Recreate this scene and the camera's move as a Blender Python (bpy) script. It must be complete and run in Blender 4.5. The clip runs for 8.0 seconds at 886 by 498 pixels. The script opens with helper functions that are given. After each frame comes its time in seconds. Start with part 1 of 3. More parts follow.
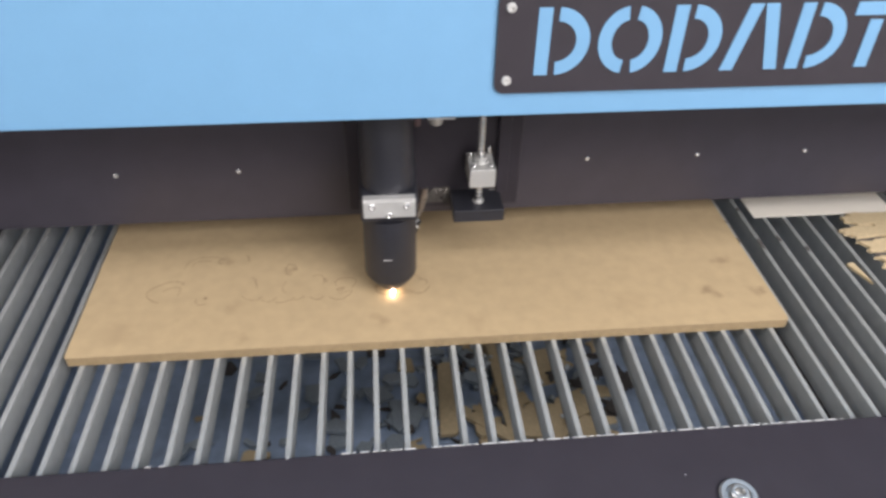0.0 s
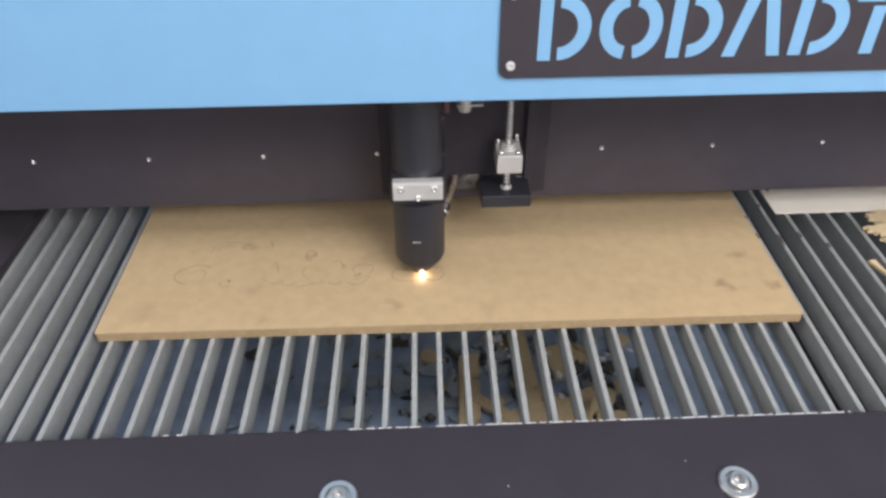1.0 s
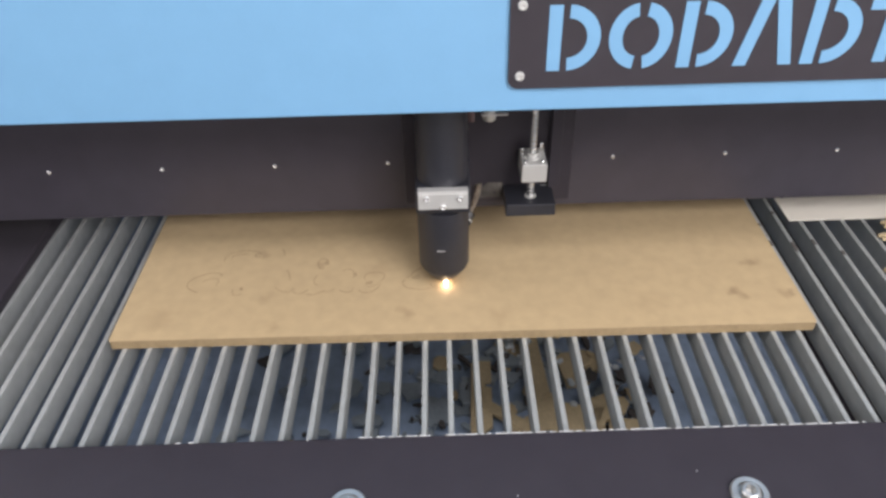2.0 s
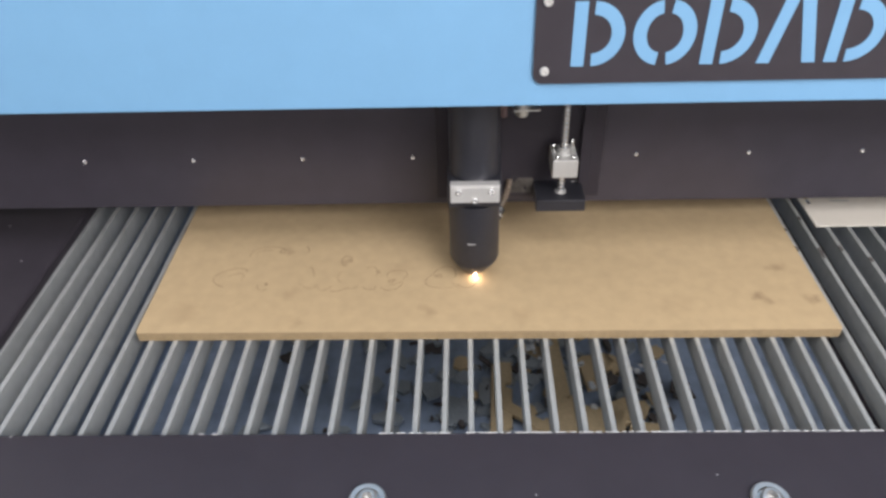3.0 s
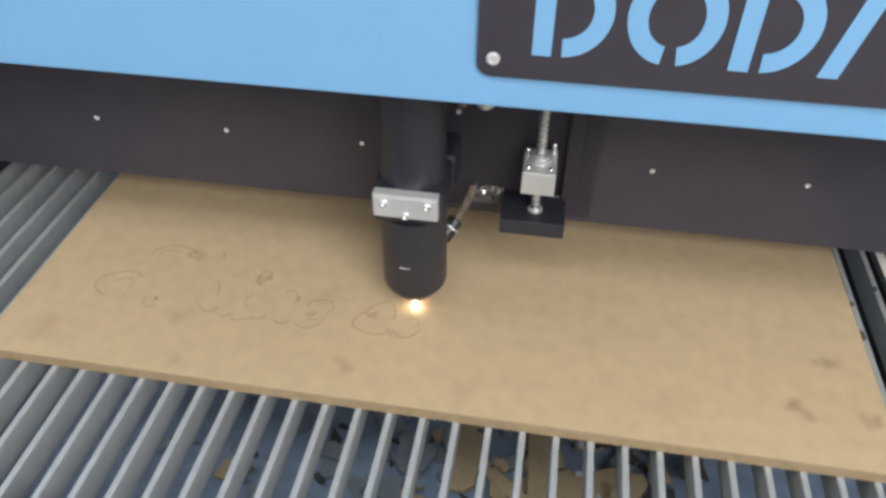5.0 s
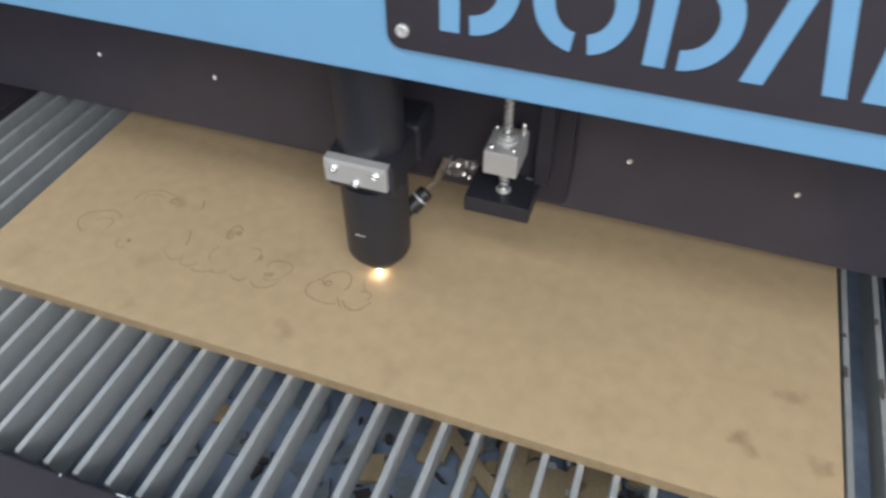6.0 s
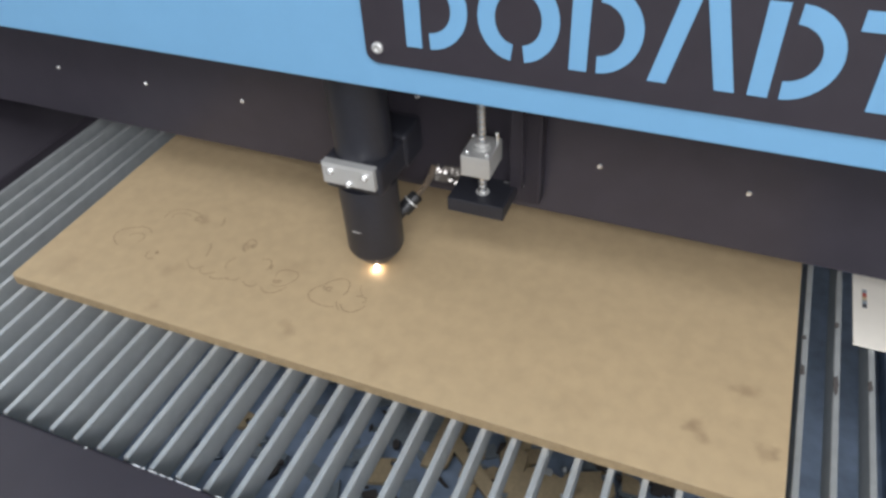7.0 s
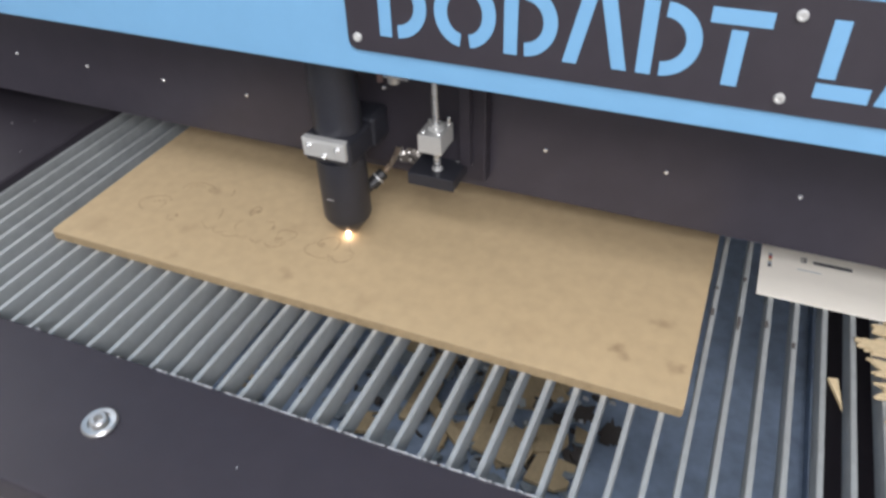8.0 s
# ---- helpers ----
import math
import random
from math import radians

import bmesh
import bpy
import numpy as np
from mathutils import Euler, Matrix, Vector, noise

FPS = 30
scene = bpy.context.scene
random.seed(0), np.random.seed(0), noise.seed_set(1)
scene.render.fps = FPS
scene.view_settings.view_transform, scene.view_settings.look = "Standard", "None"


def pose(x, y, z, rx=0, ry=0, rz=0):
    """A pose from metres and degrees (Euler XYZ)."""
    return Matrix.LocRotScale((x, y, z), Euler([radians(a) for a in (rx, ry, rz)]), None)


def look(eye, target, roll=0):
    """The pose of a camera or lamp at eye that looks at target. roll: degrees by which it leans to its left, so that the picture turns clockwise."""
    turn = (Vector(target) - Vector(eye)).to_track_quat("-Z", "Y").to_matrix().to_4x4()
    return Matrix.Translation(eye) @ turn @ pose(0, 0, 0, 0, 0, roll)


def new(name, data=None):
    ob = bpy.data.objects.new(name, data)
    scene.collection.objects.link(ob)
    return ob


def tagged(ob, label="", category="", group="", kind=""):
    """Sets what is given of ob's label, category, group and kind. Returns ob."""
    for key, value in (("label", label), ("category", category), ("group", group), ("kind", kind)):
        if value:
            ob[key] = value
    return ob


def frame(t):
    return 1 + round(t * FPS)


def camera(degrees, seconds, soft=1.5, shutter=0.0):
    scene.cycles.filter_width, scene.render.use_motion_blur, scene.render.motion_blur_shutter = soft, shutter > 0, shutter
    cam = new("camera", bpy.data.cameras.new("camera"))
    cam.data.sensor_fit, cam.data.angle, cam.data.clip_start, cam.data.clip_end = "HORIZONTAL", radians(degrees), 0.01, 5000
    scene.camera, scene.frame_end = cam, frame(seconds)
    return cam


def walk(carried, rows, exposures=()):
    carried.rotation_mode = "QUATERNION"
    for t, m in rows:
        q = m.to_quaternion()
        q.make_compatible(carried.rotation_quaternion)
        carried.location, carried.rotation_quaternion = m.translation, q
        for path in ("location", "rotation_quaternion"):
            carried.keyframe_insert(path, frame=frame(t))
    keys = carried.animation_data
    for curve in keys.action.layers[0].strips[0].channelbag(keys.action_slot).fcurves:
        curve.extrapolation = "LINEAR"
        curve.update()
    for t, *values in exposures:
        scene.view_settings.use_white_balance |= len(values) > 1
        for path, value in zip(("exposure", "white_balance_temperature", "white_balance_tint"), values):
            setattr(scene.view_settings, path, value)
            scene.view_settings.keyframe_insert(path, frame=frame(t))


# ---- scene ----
cam = camera(62.02, 8.0, soft=2.8, shutter=0.5)
PATH = [
    (0, (0.2525, -0.4320, 0.4478), (0.4241, 1.1233, -0.7979), 1.24),
    (0.2, (0.2598, -0.4388, 0.4512), (0.3643, 1.1203, -0.7972), 0.92),
    (0.5, (0.2675, -0.4495, 0.4522), (0.3298, 1.1240, -0.7808), 0.30),
    (1, (0.2782, -0.4549, 0.4464), (0.3280, 1.1159, -0.7906), -0.54),
    (1.5, (0.2815, -0.4543, 0.4488), (0.3070, 1.1273, -0.7750), -1.44),
    (2.8, (0.2823, -0.4541, 0.4495), (0.2544, 1.1226, -0.7806), -1.25),
    (3, (0.2815, -0.4587, 0.4491), (0.2306, 1.1259, -0.7700), -1.81),
    (3.5, (0.2818, -0.4633, 0.4428), (0.1999, 1.1279, -0.7661), -2.21),
    (4, (0.2932, -0.4491, 0.4373), (0.1577, 1.1176, -0.7984), -2.31),
    (4.2, (0.2981, -0.4242, 0.4309), (0.1272, 1.1006, -0.8520), -2.47),
    (4.5, (0.3165, -0.3739, 0.4067), (0.1689, 1.1499, -0.8802), -0.36),
    (4.7, (0.3386, -0.3291, 0.4000), (0.1581, 1.1794, -0.9008), -0.02),
    (5.8, (0.4300, -0.2370, 0.3961), (0.0286, 1.1226, -1.0148), 0.52),
    (6, (0.4550, -0.2344, 0.3989), (-0.0125, 1.0958, -1.0196), -0.28),
    (6.2, (0.4794, -0.2396, 0.4026), (-0.0474, 1.0983, -0.9875), -2.05),
    (6.5, (0.5066, -0.2523, 0.4070), (-0.1390, 1.0685, -0.9489), -5.67),
    (7, (0.5178, -0.2704, 0.4179), (-0.0997, 1.0859, -0.9159), -3.80),
    (7.2, (0.5247, -0.2808, 0.4231), (-0.0975, 1.0906, -0.8930), -3.73),
    (7.5, (0.5511, -0.3235, 0.4333), (-0.0664, 1.0949, -0.8343), -2.91),
    (8, (0.5825, -0.3797, 0.4374), (-0.0439, 1.0449, -0.8188), -2.07),
]
walk(cam, [(t, look(eye, target, roll)) for t, eye, target, roll in PATH],
     exposures=[(0, 0.20, 6600, 13), (4, 0.16, 6600, 13), (4.5, 0.20, 6500, 10), (5.8, -0.20, 6220, 9), (7, -0.14, 6220, 9), (8, 0.06, 6300, 11)])

# ---------------------------------------------------------------- light
world = bpy.data.worlds.new("world")
scene.world = world
world.use_nodes = True
world.node_tree.nodes["Background"].inputs[0].default_value = (0.75, 0.85, 1.0, 1)
world.node_tree.nodes["Background"].inputs[1].default_value = 0.02


def ceiling_lamp(x, y, w, h, power, colour=(0.985, 0.975, 1.0)):
    """A flat fluorescent panel under the workshop ceiling, out of view."""
    data = bpy.data.lights.new("ceiling_panel", "AREA")
    data.shape, data.size, data.size_y, data.energy, data.color = "RECTANGLE", w, h, power, colour
    ob = new("ceiling_panel", data)
    ob.matrix_world = pose(x, y, 1.98)
    return ob


ceiling_lamp(1.85, -2.15, 2.2, 1.2, 104)
# two unseen panels added to brighten the left slats and the tray
ceiling_lamp(-2.0, 0.1, 0.6, 2.0, 42)
ceiling_lamp(0.6, -1.0, 1.8, 0.4, 24)
scene.view_settings.exposure = 0.0


# ---------------------------------------------------------------- materials
def material(name, base, rough=0.5, metal=0.0, vary=0.12, scale=40.0, bump=0.0, bump_scale=300.0, tint=None, spec=0.5, rough_vary=0.1):
    """Principled surface with variation at a coarse and a fine scale and fine relief."""
    m = bpy.data.materials.new(name)
    m.use_nodes = True
    nt = m.node_tree
    n, l = nt.nodes, nt.links
    p = n["Principled BSDF"]
    tc = n.new("ShaderNodeTexCoord")
    big = n.new("ShaderNodeTexNoise")
    big.inputs["Scale"].default_value, big.inputs["Detail"].default_value = scale / 8, 4
    fine = n.new("ShaderNodeTexNoise")
    fine.inputs["Scale"].default_value, fine.inputs["Detail"].default_value = scale * 4, 6
    for q in (big, fine):
        l.new(tc.outputs["Object"], q.inputs["Vector"])
    mix = n.new("ShaderNodeMath")
    mix.operation = "ADD"
    l.new(big.outputs["Fac"], mix.inputs[0])
    l.new(fine.outputs["Fac"], mix.inputs[1])
    ramp = n.new("ShaderNodeMapRange")
    ramp.inputs["From Min"].default_value, ramp.inputs["From Max"].default_value = 0.6, 1.4
    l.new(mix.outputs[0], ramp.inputs["Value"])
    col = n.new("ShaderNodeMix")
    col.data_type = "RGBA"
    low = [c * (1 - vary) for c in base]
    high = [min(1, c * (1 + vary)) for c in (tint or base)]
    col.inputs["A"].default_value, col.inputs["B"].default_value = (*low, 1), (*high, 1)
    l.new(ramp.outputs[0], col.inputs["Factor"])
    l.new(col.outputs["Result"], p.inputs["Base Color"])
    rr = n.new("ShaderNodeMapRange")
    rr.inputs["To Min"].default_value, rr.inputs["To Max"].default_value = max(0.02, rough - rough_vary), min(1, rough + rough_vary)
    l.new(big.outputs["Fac"], rr.inputs["Value"])
    l.new(rr.outputs[0], p.inputs["Roughness"])
    p.inputs["Metallic"].default_value = metal
    p.inputs["Specular IOR Level"].default_value = spec
    if bump:
        grain = n.new("ShaderNodeTexNoise")
        grain.inputs["Scale"].default_value, grain.inputs["Detail"].default_value = bump_scale, 3
        l.new(tc.outputs["Object"], grain.inputs["Vector"])
        b = n.new("ShaderNodeBump")
        b.inputs["Strength"].default_value, b.inputs["Distance"].default_value = bump, 0.001
        l.new(grain.outputs["Fac"], b.inputs["Height"])
        l.new(b.outputs["Normal"], p.inputs["Normal"])
    return m


BLUE = material("blue_powder_coat", (0.18, 0.39, 0.615), 0.42, vary=0.03, scale=12, bump=0.05, bump_scale=900)
DARK = material("black_powder_coat", (0.035, 0.031, 0.039), 0.48, vary=0.12, spec=0.25, scale=10, bump=0.06, bump_scale=1200)
BEAM = material("black_anodised_panel", (0.055, 0.050, 0.063), 0.33, vary=0.15, spec=0.4, scale=8, bump=0.02, bump_scale=900)
PLATE = material("black_sign_plate", (0.033, 0.028, 0.036), 0.35, vary=0.15, scale=15)
COPPER = material("heat_stained_copper", (0.30, 0.16, 0.09), 0.45, 0.6, vary=0.3, scale=300)
PINK = material("reddish_cable_sleeve", (0.16, 0.10, 0.095), 0.5, vary=0.15, scale=120)
BLACK = material("black_anodised_tube", (0.022, 0.023, 0.030), 0.45, vary=0.15, scale=60)
RUBBER = material("black_plastic", (0.015, 0.015, 0.016), 0.35, vary=0.1, scale=80)
STEEL = material("brushed_aluminium", (0.66, 0.66, 0.64), 0.45, 0.55, vary=0.06, scale=120, bump=0.05, bump_scale=700)
CHROME = material("polished_chrome", (0.86, 0.86, 0.85), 0.24, 0.85, vary=0.04, scale=80, rough_vary=0.05)
BOLT = material("worn_chrome_bolt", (0.52, 0.52, 0.51), 0.30, 0.8, vary=0.1, scale=150, bump=0.05, bump_scale=700)
SLAT = material("grey_aluminium_slat", (0.42, 0.44, 0.435), 0.38, 0.32, vary=0.14, scale=25, bump=0.12, bump_scale=500)
TRAY = material("blue_grey_tray", (0.31, 0.40, 0.54), 0.55, vary=0.3, scale=14, bump=0.1, bump_scale=200)
PAPER = material("white_paper", (0.88, 0.83, 0.73), 0.7, vary=0.02, scale=30)
# plain white for the lamp reflections drawn in the tray
GLINT_WHITE = material("white_lamp_glint", (0.9, 0.9, 0.9), 0.6, vary=0.02)
INK = material("dark_ink", (0.05, 0.05, 0.06), 0.6)
RED_INK = material("red_ink", (0.45, 0.08, 0.06), 0.6)
PLY = material("tan_plywood_offcut", (0.58, 0.46, 0.28), 0.75, vary=0.18, scale=60, bump=0.1, bump_scale=500)
CHAR = material("charred_wood", (0.09, 0.08, 0.075), 0.8, vary=0.3, scale=120, bump=0.2)
GREYCHIP = material("grey_acrylic_chip", (0.30, 0.35, 0.39), 0.35, vary=0.2, scale=60)
EDGE = material("laser_cut_fibreboard_edge", (0.32, 0.235, 0.13), 0.8, vary=0.2, scale=60, bump=0.15)
SCORCH = material("scorched_line", (0.27, 0.19, 0.105), 0.8, vary=0.3, scale=200)
# bare metal kept near white so that the edge's glint is in the colour
WORN_GLINT = material("worn_metal_glint", (0.85, 0.85, 0.84), 0.35, 0.3, vary=0.05, scale=200)
CLEAR = material("clear_acrylic_chip", (0.72, 0.76, 0.78), 0.12, vary=0.1, scale=60)
HOSE = material("clear_hose", (0.55, 0.46, 0.36), 0.25, vary=0.05, scale=80)
HOSE.node_tree.nodes["Principled BSDF"].inputs["Transmission Weight"].default_value = 0.85
HOSE.node_tree.nodes["Principled BSDF"].inputs["IOR"].default_value = 1.15
# for the added facets that make the sparkle on the carriage
SPARKLE = material("glossy_sparkle_facets", (0.22, 0.20, 0.18), 0.08, 0.5, vary=0.1, scale=200, spec=0.9, rough_vary=0.03)
WALL = material("workshop_wall", (0.80, 0.79, 0.77), 0.85, vary=0.06, scale=4)
FLOOR = material("concrete_floor", (0.34, 0.33, 0.32), 0.8, vary=0.15, scale=5)


def board_material():
    """Tan fibreboard with soft brown stains and fine fibre grain."""
    m = material("tan_fibreboard", (0.445, 0.336, 0.195), 0.68, vary=0.05, scale=22, bump=0.06, bump_scale=900, tint=(0.49, 0.368, 0.212))
    nt = m.node_tree
    n, l = nt.nodes, nt.links
    p = n["Principled BSDF"]
    base = p.inputs["Base Color"].links[0].from_socket
    geo = n.new("ShaderNodeTexCoord")
    warp = n.new("ShaderNodeTexNoise")
    warp.inputs["Scale"].default_value, warp.inputs["Detail"].default_value = 45, 4
    l.new(geo.outputs["Object"], warp.inputs["Vector"])
    add = n.new("ShaderNodeMixRGB")
    add.blend_type, add.inputs[0].default_value = "ADD", 0.035
    l.new(geo.outputs["Object"], add.inputs[1])
    l.new(warp.outputs["Color"], add.inputs[2])
    last = base
    stains = ((0.549, 0.042, 0.011, 0.6), (0.590, 0.037, 0.012, 0.6), (0.574, 0.079, 0.011, 0.45), (0.253, 0.022, 0.012, 0.3),
              (0.335, 0.018, 0.014, 0.2), (0.130, 0.012, 0.010, 0.25), (0.125, 0.047, 0.016, 0.22), (0.113, 0.113, 0.011, 0.35),
              (0.172, 0.097, 0.010, 0.3), (0.470, 0.030, 0.020, 0.12), (0.035, 0.025, 0.020, 0.18), (0.220, 0.085, 0.014, 0.15))
    for x, y, r, k in stains:
        d = n.new("ShaderNodeVectorMath")
        d.operation = "DISTANCE"
        l.new(add.outputs[0], d.inputs[0])
        d.inputs[1].default_value = (x + 0.0175, y + 0.0175, 0.0265)
        f = n.new("ShaderNodeMapRange")
        f.interpolation_type = "SMOOTHSTEP"
        f.inputs["From Min"].default_value, f.inputs["From Max"].default_value = r * 1.0, r * 0.1
        f.inputs["To Max"].default_value = k
        l.new(d.outputs["Value"], f.inputs["Value"])
        mx = n.new("ShaderNodeMix")
        mx.data_type = "RGBA"
        mx.inputs["B"].default_value = (0.20, 0.13, 0.07, 1)
        l.new(last, mx.inputs["A"])
        l.new(f.outputs[0], mx.inputs["Factor"])
        last = mx.outputs["Result"]
    l.new(last, p.inputs["Base Color"])
    return m


BOARD = board_material()


def glow(name, colour, strength):
    m = bpy.data.materials.new(name)
    m.use_nodes = True
    p = m.node_tree.nodes["Principled BSDF"]
    p.inputs["Base Color"].default_value = (*colour, 1)
    p.inputs["Emission Color"].default_value = (*colour, 1)
    p.inputs["Emission Strength"].default_value = strength
    return m


SPARK = glow("white_hot_spark", (1.0, 0.75, 0.53), 400)


# ---------------------------------------------------------------- mesh helpers
def thing(name, label, category, group="", kind=""):
    return tagged(new(name), label, category, group, kind)


def part(name, bm, mat, parent=None, label="", smooth=False):
    me = bpy.data.meshes.new(name)
    bm.normal_update()
    bm.to_mesh(me)
    bm.free()
    me.materials.append(mat)
    if smooth:
        for f in me.polygons:
            f.use_smooth = True
        me.set_sharp_from_angle(angle=radians(32))
    ob = new(name, me)
    ob.parent = parent
    if label:
        ob["label"] = label
    return ob


def box(x0, y0, z0, x1, y1, z1, bevel=0.0, seg=2, bm=None):
    b = bmesh.new()
    bmesh.ops.create_cube(b, size=1)
    bmesh.ops.scale(b, vec=(x1 - x0, y1 - y0, z1 - z0), verts=b.verts)
    bmesh.ops.translate(b, vec=((x0 + x1) / 2, (y0 + y1) / 2, (z0 + z1) / 2), verts=b.verts)
    if bevel:
        bmesh.ops.bevel(b, geom=b.edges[:], offset=bevel, segments=seg, profile=0.5, affect="EDGES")
    return merge(bm, b)


def merge(bm, b):
    if bm is None:
        return b
    me = bpy.data.meshes.new("tmp")
    b.to_mesh(me)
    b.free()
    bm.from_mesh(me)
    bpy.data.meshes.remove(me)
    return bm


def lathe(profile, n=32, at=(0, 0, 0), axis=None, bm=None):
    """Turned body from (radius, height) pairs; axis: direction of its height."""
    b = bmesh.new()
    rings = []
    for r, z in profile:
        if r < 1e-6:
            rings.append([b.verts.new((0, 0, z))])
        else:
            rings.append([b.verts.new((r * math.cos(2 * math.pi * i / n), r * math.sin(2 * math.pi * i / n), z)) for i in range(n)])
    for a, c in zip(rings, rings[1:]):
        if len(a) == 1 and len(c) == 1:
            continue
        for i in range(n):
            j = (i + 1) % n
            q = [a[i % len(a)], a[j % len(a)], c[j % len(c)], c[i % len(c)]]
            u = []
            for v in q:
                if v not in u:
                    u.append(v)
            b.faces.new(u)
    for ring, flip in ((rings[0], True), (rings[-1], False)):
        if len(ring) > 1:
            b.faces.new(ring[::-1] if flip else ring)
    if axis is not None:
        b.transform(Vector(axis).to_track_quat("Z", "Y").to_matrix().to_4x4())
    bmesh.ops.translate(b, vec=at, verts=b.verts)
    return merge(bm, b)


def extrude(outline, depth, origin, u, v, bm=None, bevel=0.0):
    """A slab from a flat outline (pairs along u and v), depth along u x v."""
    b = bmesh.new()
    u, v, o = Vector(u), Vector(v), Vector(origin)
    w = u.cross(v).normalized()
    low = [b.verts.new(o + u * p + v * q) for p, q in outline]
    top = [b.verts.new(o + u * p + v * q + w * depth) for p, q in outline]
    n = len(outline)
    b.faces.new(low[::-1])
    b.faces.new(top)
    for i in range(n):
        j = (i + 1) % n
        b.faces.new((low[i], low[j], top[j], top[i]))
    if bevel:
        rim = [e for e in b.edges if all(x in top for x in e.verts)]
        bmesh.ops.bevel(b, geom=rim, offset=bevel, segments=2, profile=0.5, affect="EDGES")
    return merge(bm, b)


def tube(points, r, n=10, bm=None):
    """A round tube along a line of points."""
    b = bmesh.new()
    pts = [Vector(p) for p in points]
    rings = []
    for i, p in enumerate(pts):
        d = (pts[min(i + 1, len(pts) - 1)] - pts[max(i - 1, 0)]).normalized()
        s = d.orthogonal().normalized() if not rings else (side - d * side.dot(d)).normalized()
        side = s
        t = d.cross(s)
        rings.append([b.verts.new(p + (s * math.cos(2 * math.pi * k / n) + t * math.sin(2 * math.pi * k / n)) * r) for k in range(n)])
    for a, c in zip(rings, rings[1:]):
        for k in range(n):
            b.faces.new((a[k], a[(k + 1) % n], c[(k + 1) % n], c[k]))
    b.faces.new(rings[0][::-1])
    b.faces.new(rings[-1])
    return merge(bm, b)


def curve3(a, b, c, d, n=14):
    a, b, c, d = (Vector(q) for q in (a, b, c, d))
    return [(1 - s) ** 3 * a + 3 * (1 - s) ** 2 * s * b + 3 * (1 - s) * s * s * c + s ** 3 * d for s in (i / n for i in range(n + 1))]


def rounded(x0, y0, x1, y1, r, n=6):
    pts = []
    for cx, cy, a in ((x1 - r, y0 + r, -90), (x1 - r, y1 - r, 0), (x0 + r, y1 - r, 90), (x0 + r, y0 + r, 180)):
        for i in range(n + 1):
            t = radians(a + 90 * i / n)
            pts.append((cx + r * math.cos(t), cy + r * math.sin(t)))
    return pts


def jagged(cx, cy, rx, ry, n, wob, seed, sq=0.6):
    rnd = random.Random(seed)
    out = []
    for i in range(n):
        a = 2 * math.pi * i / n
        c, s = math.cos(a), math.sin(a)
        k = (1 - wob * rnd.random()) * (0.86 + 0.14 * math.sin(5 * a + seed))
        out.append((cx + rx * k * math.copysign(abs(c) ** sq, c), cy + ry * k * math.copysign(abs(s) ** sq, s)))
    return out


# ---------------------------------------------------------------- the room that closes the place
def room():
    z0, z1, x0, x1, y0, y1, w = -0.95, 2.0, -3.2, 3.6, -3.0, 3.4, 0.1
    tagged(part("floor", box(x0, y0, z0 - w, x1, y1, z0), FLOOR), "grey concrete workshop floor", "floor", kind="structure")
    tagged(part("ceiling", box(x0, y0, z1, x1, y1, z1 + w), WALL), "off-white plain workshop ceiling", "ceiling", kind="structure")
    for name, b in (("wall_north", (x0, y1, z0, x1, y1 + w, z1)), ("wall_south", (x0, y0 - w, z0, x1, y0, z1)),
                    ("wall_west", (x0 - w, y0, z0, x0, y1, z1)), ("wall_east", (x1, y0, z0, x1 + w, y1, z1))):
        tagged(part(name, box(*b), WALL), "plain off-white painted workshop wall", "wall", kind="structure")


room()

# ---------------------------------------------------------------- the cutting bed
PITCH, SLAT_X0 = 0.0214, 0.5880
BED_X0, BED_X1, BED_Y0, BED_Y1 = -0.1185, 0.86, -0.112, 0.75
TRAY_Z = -0.26


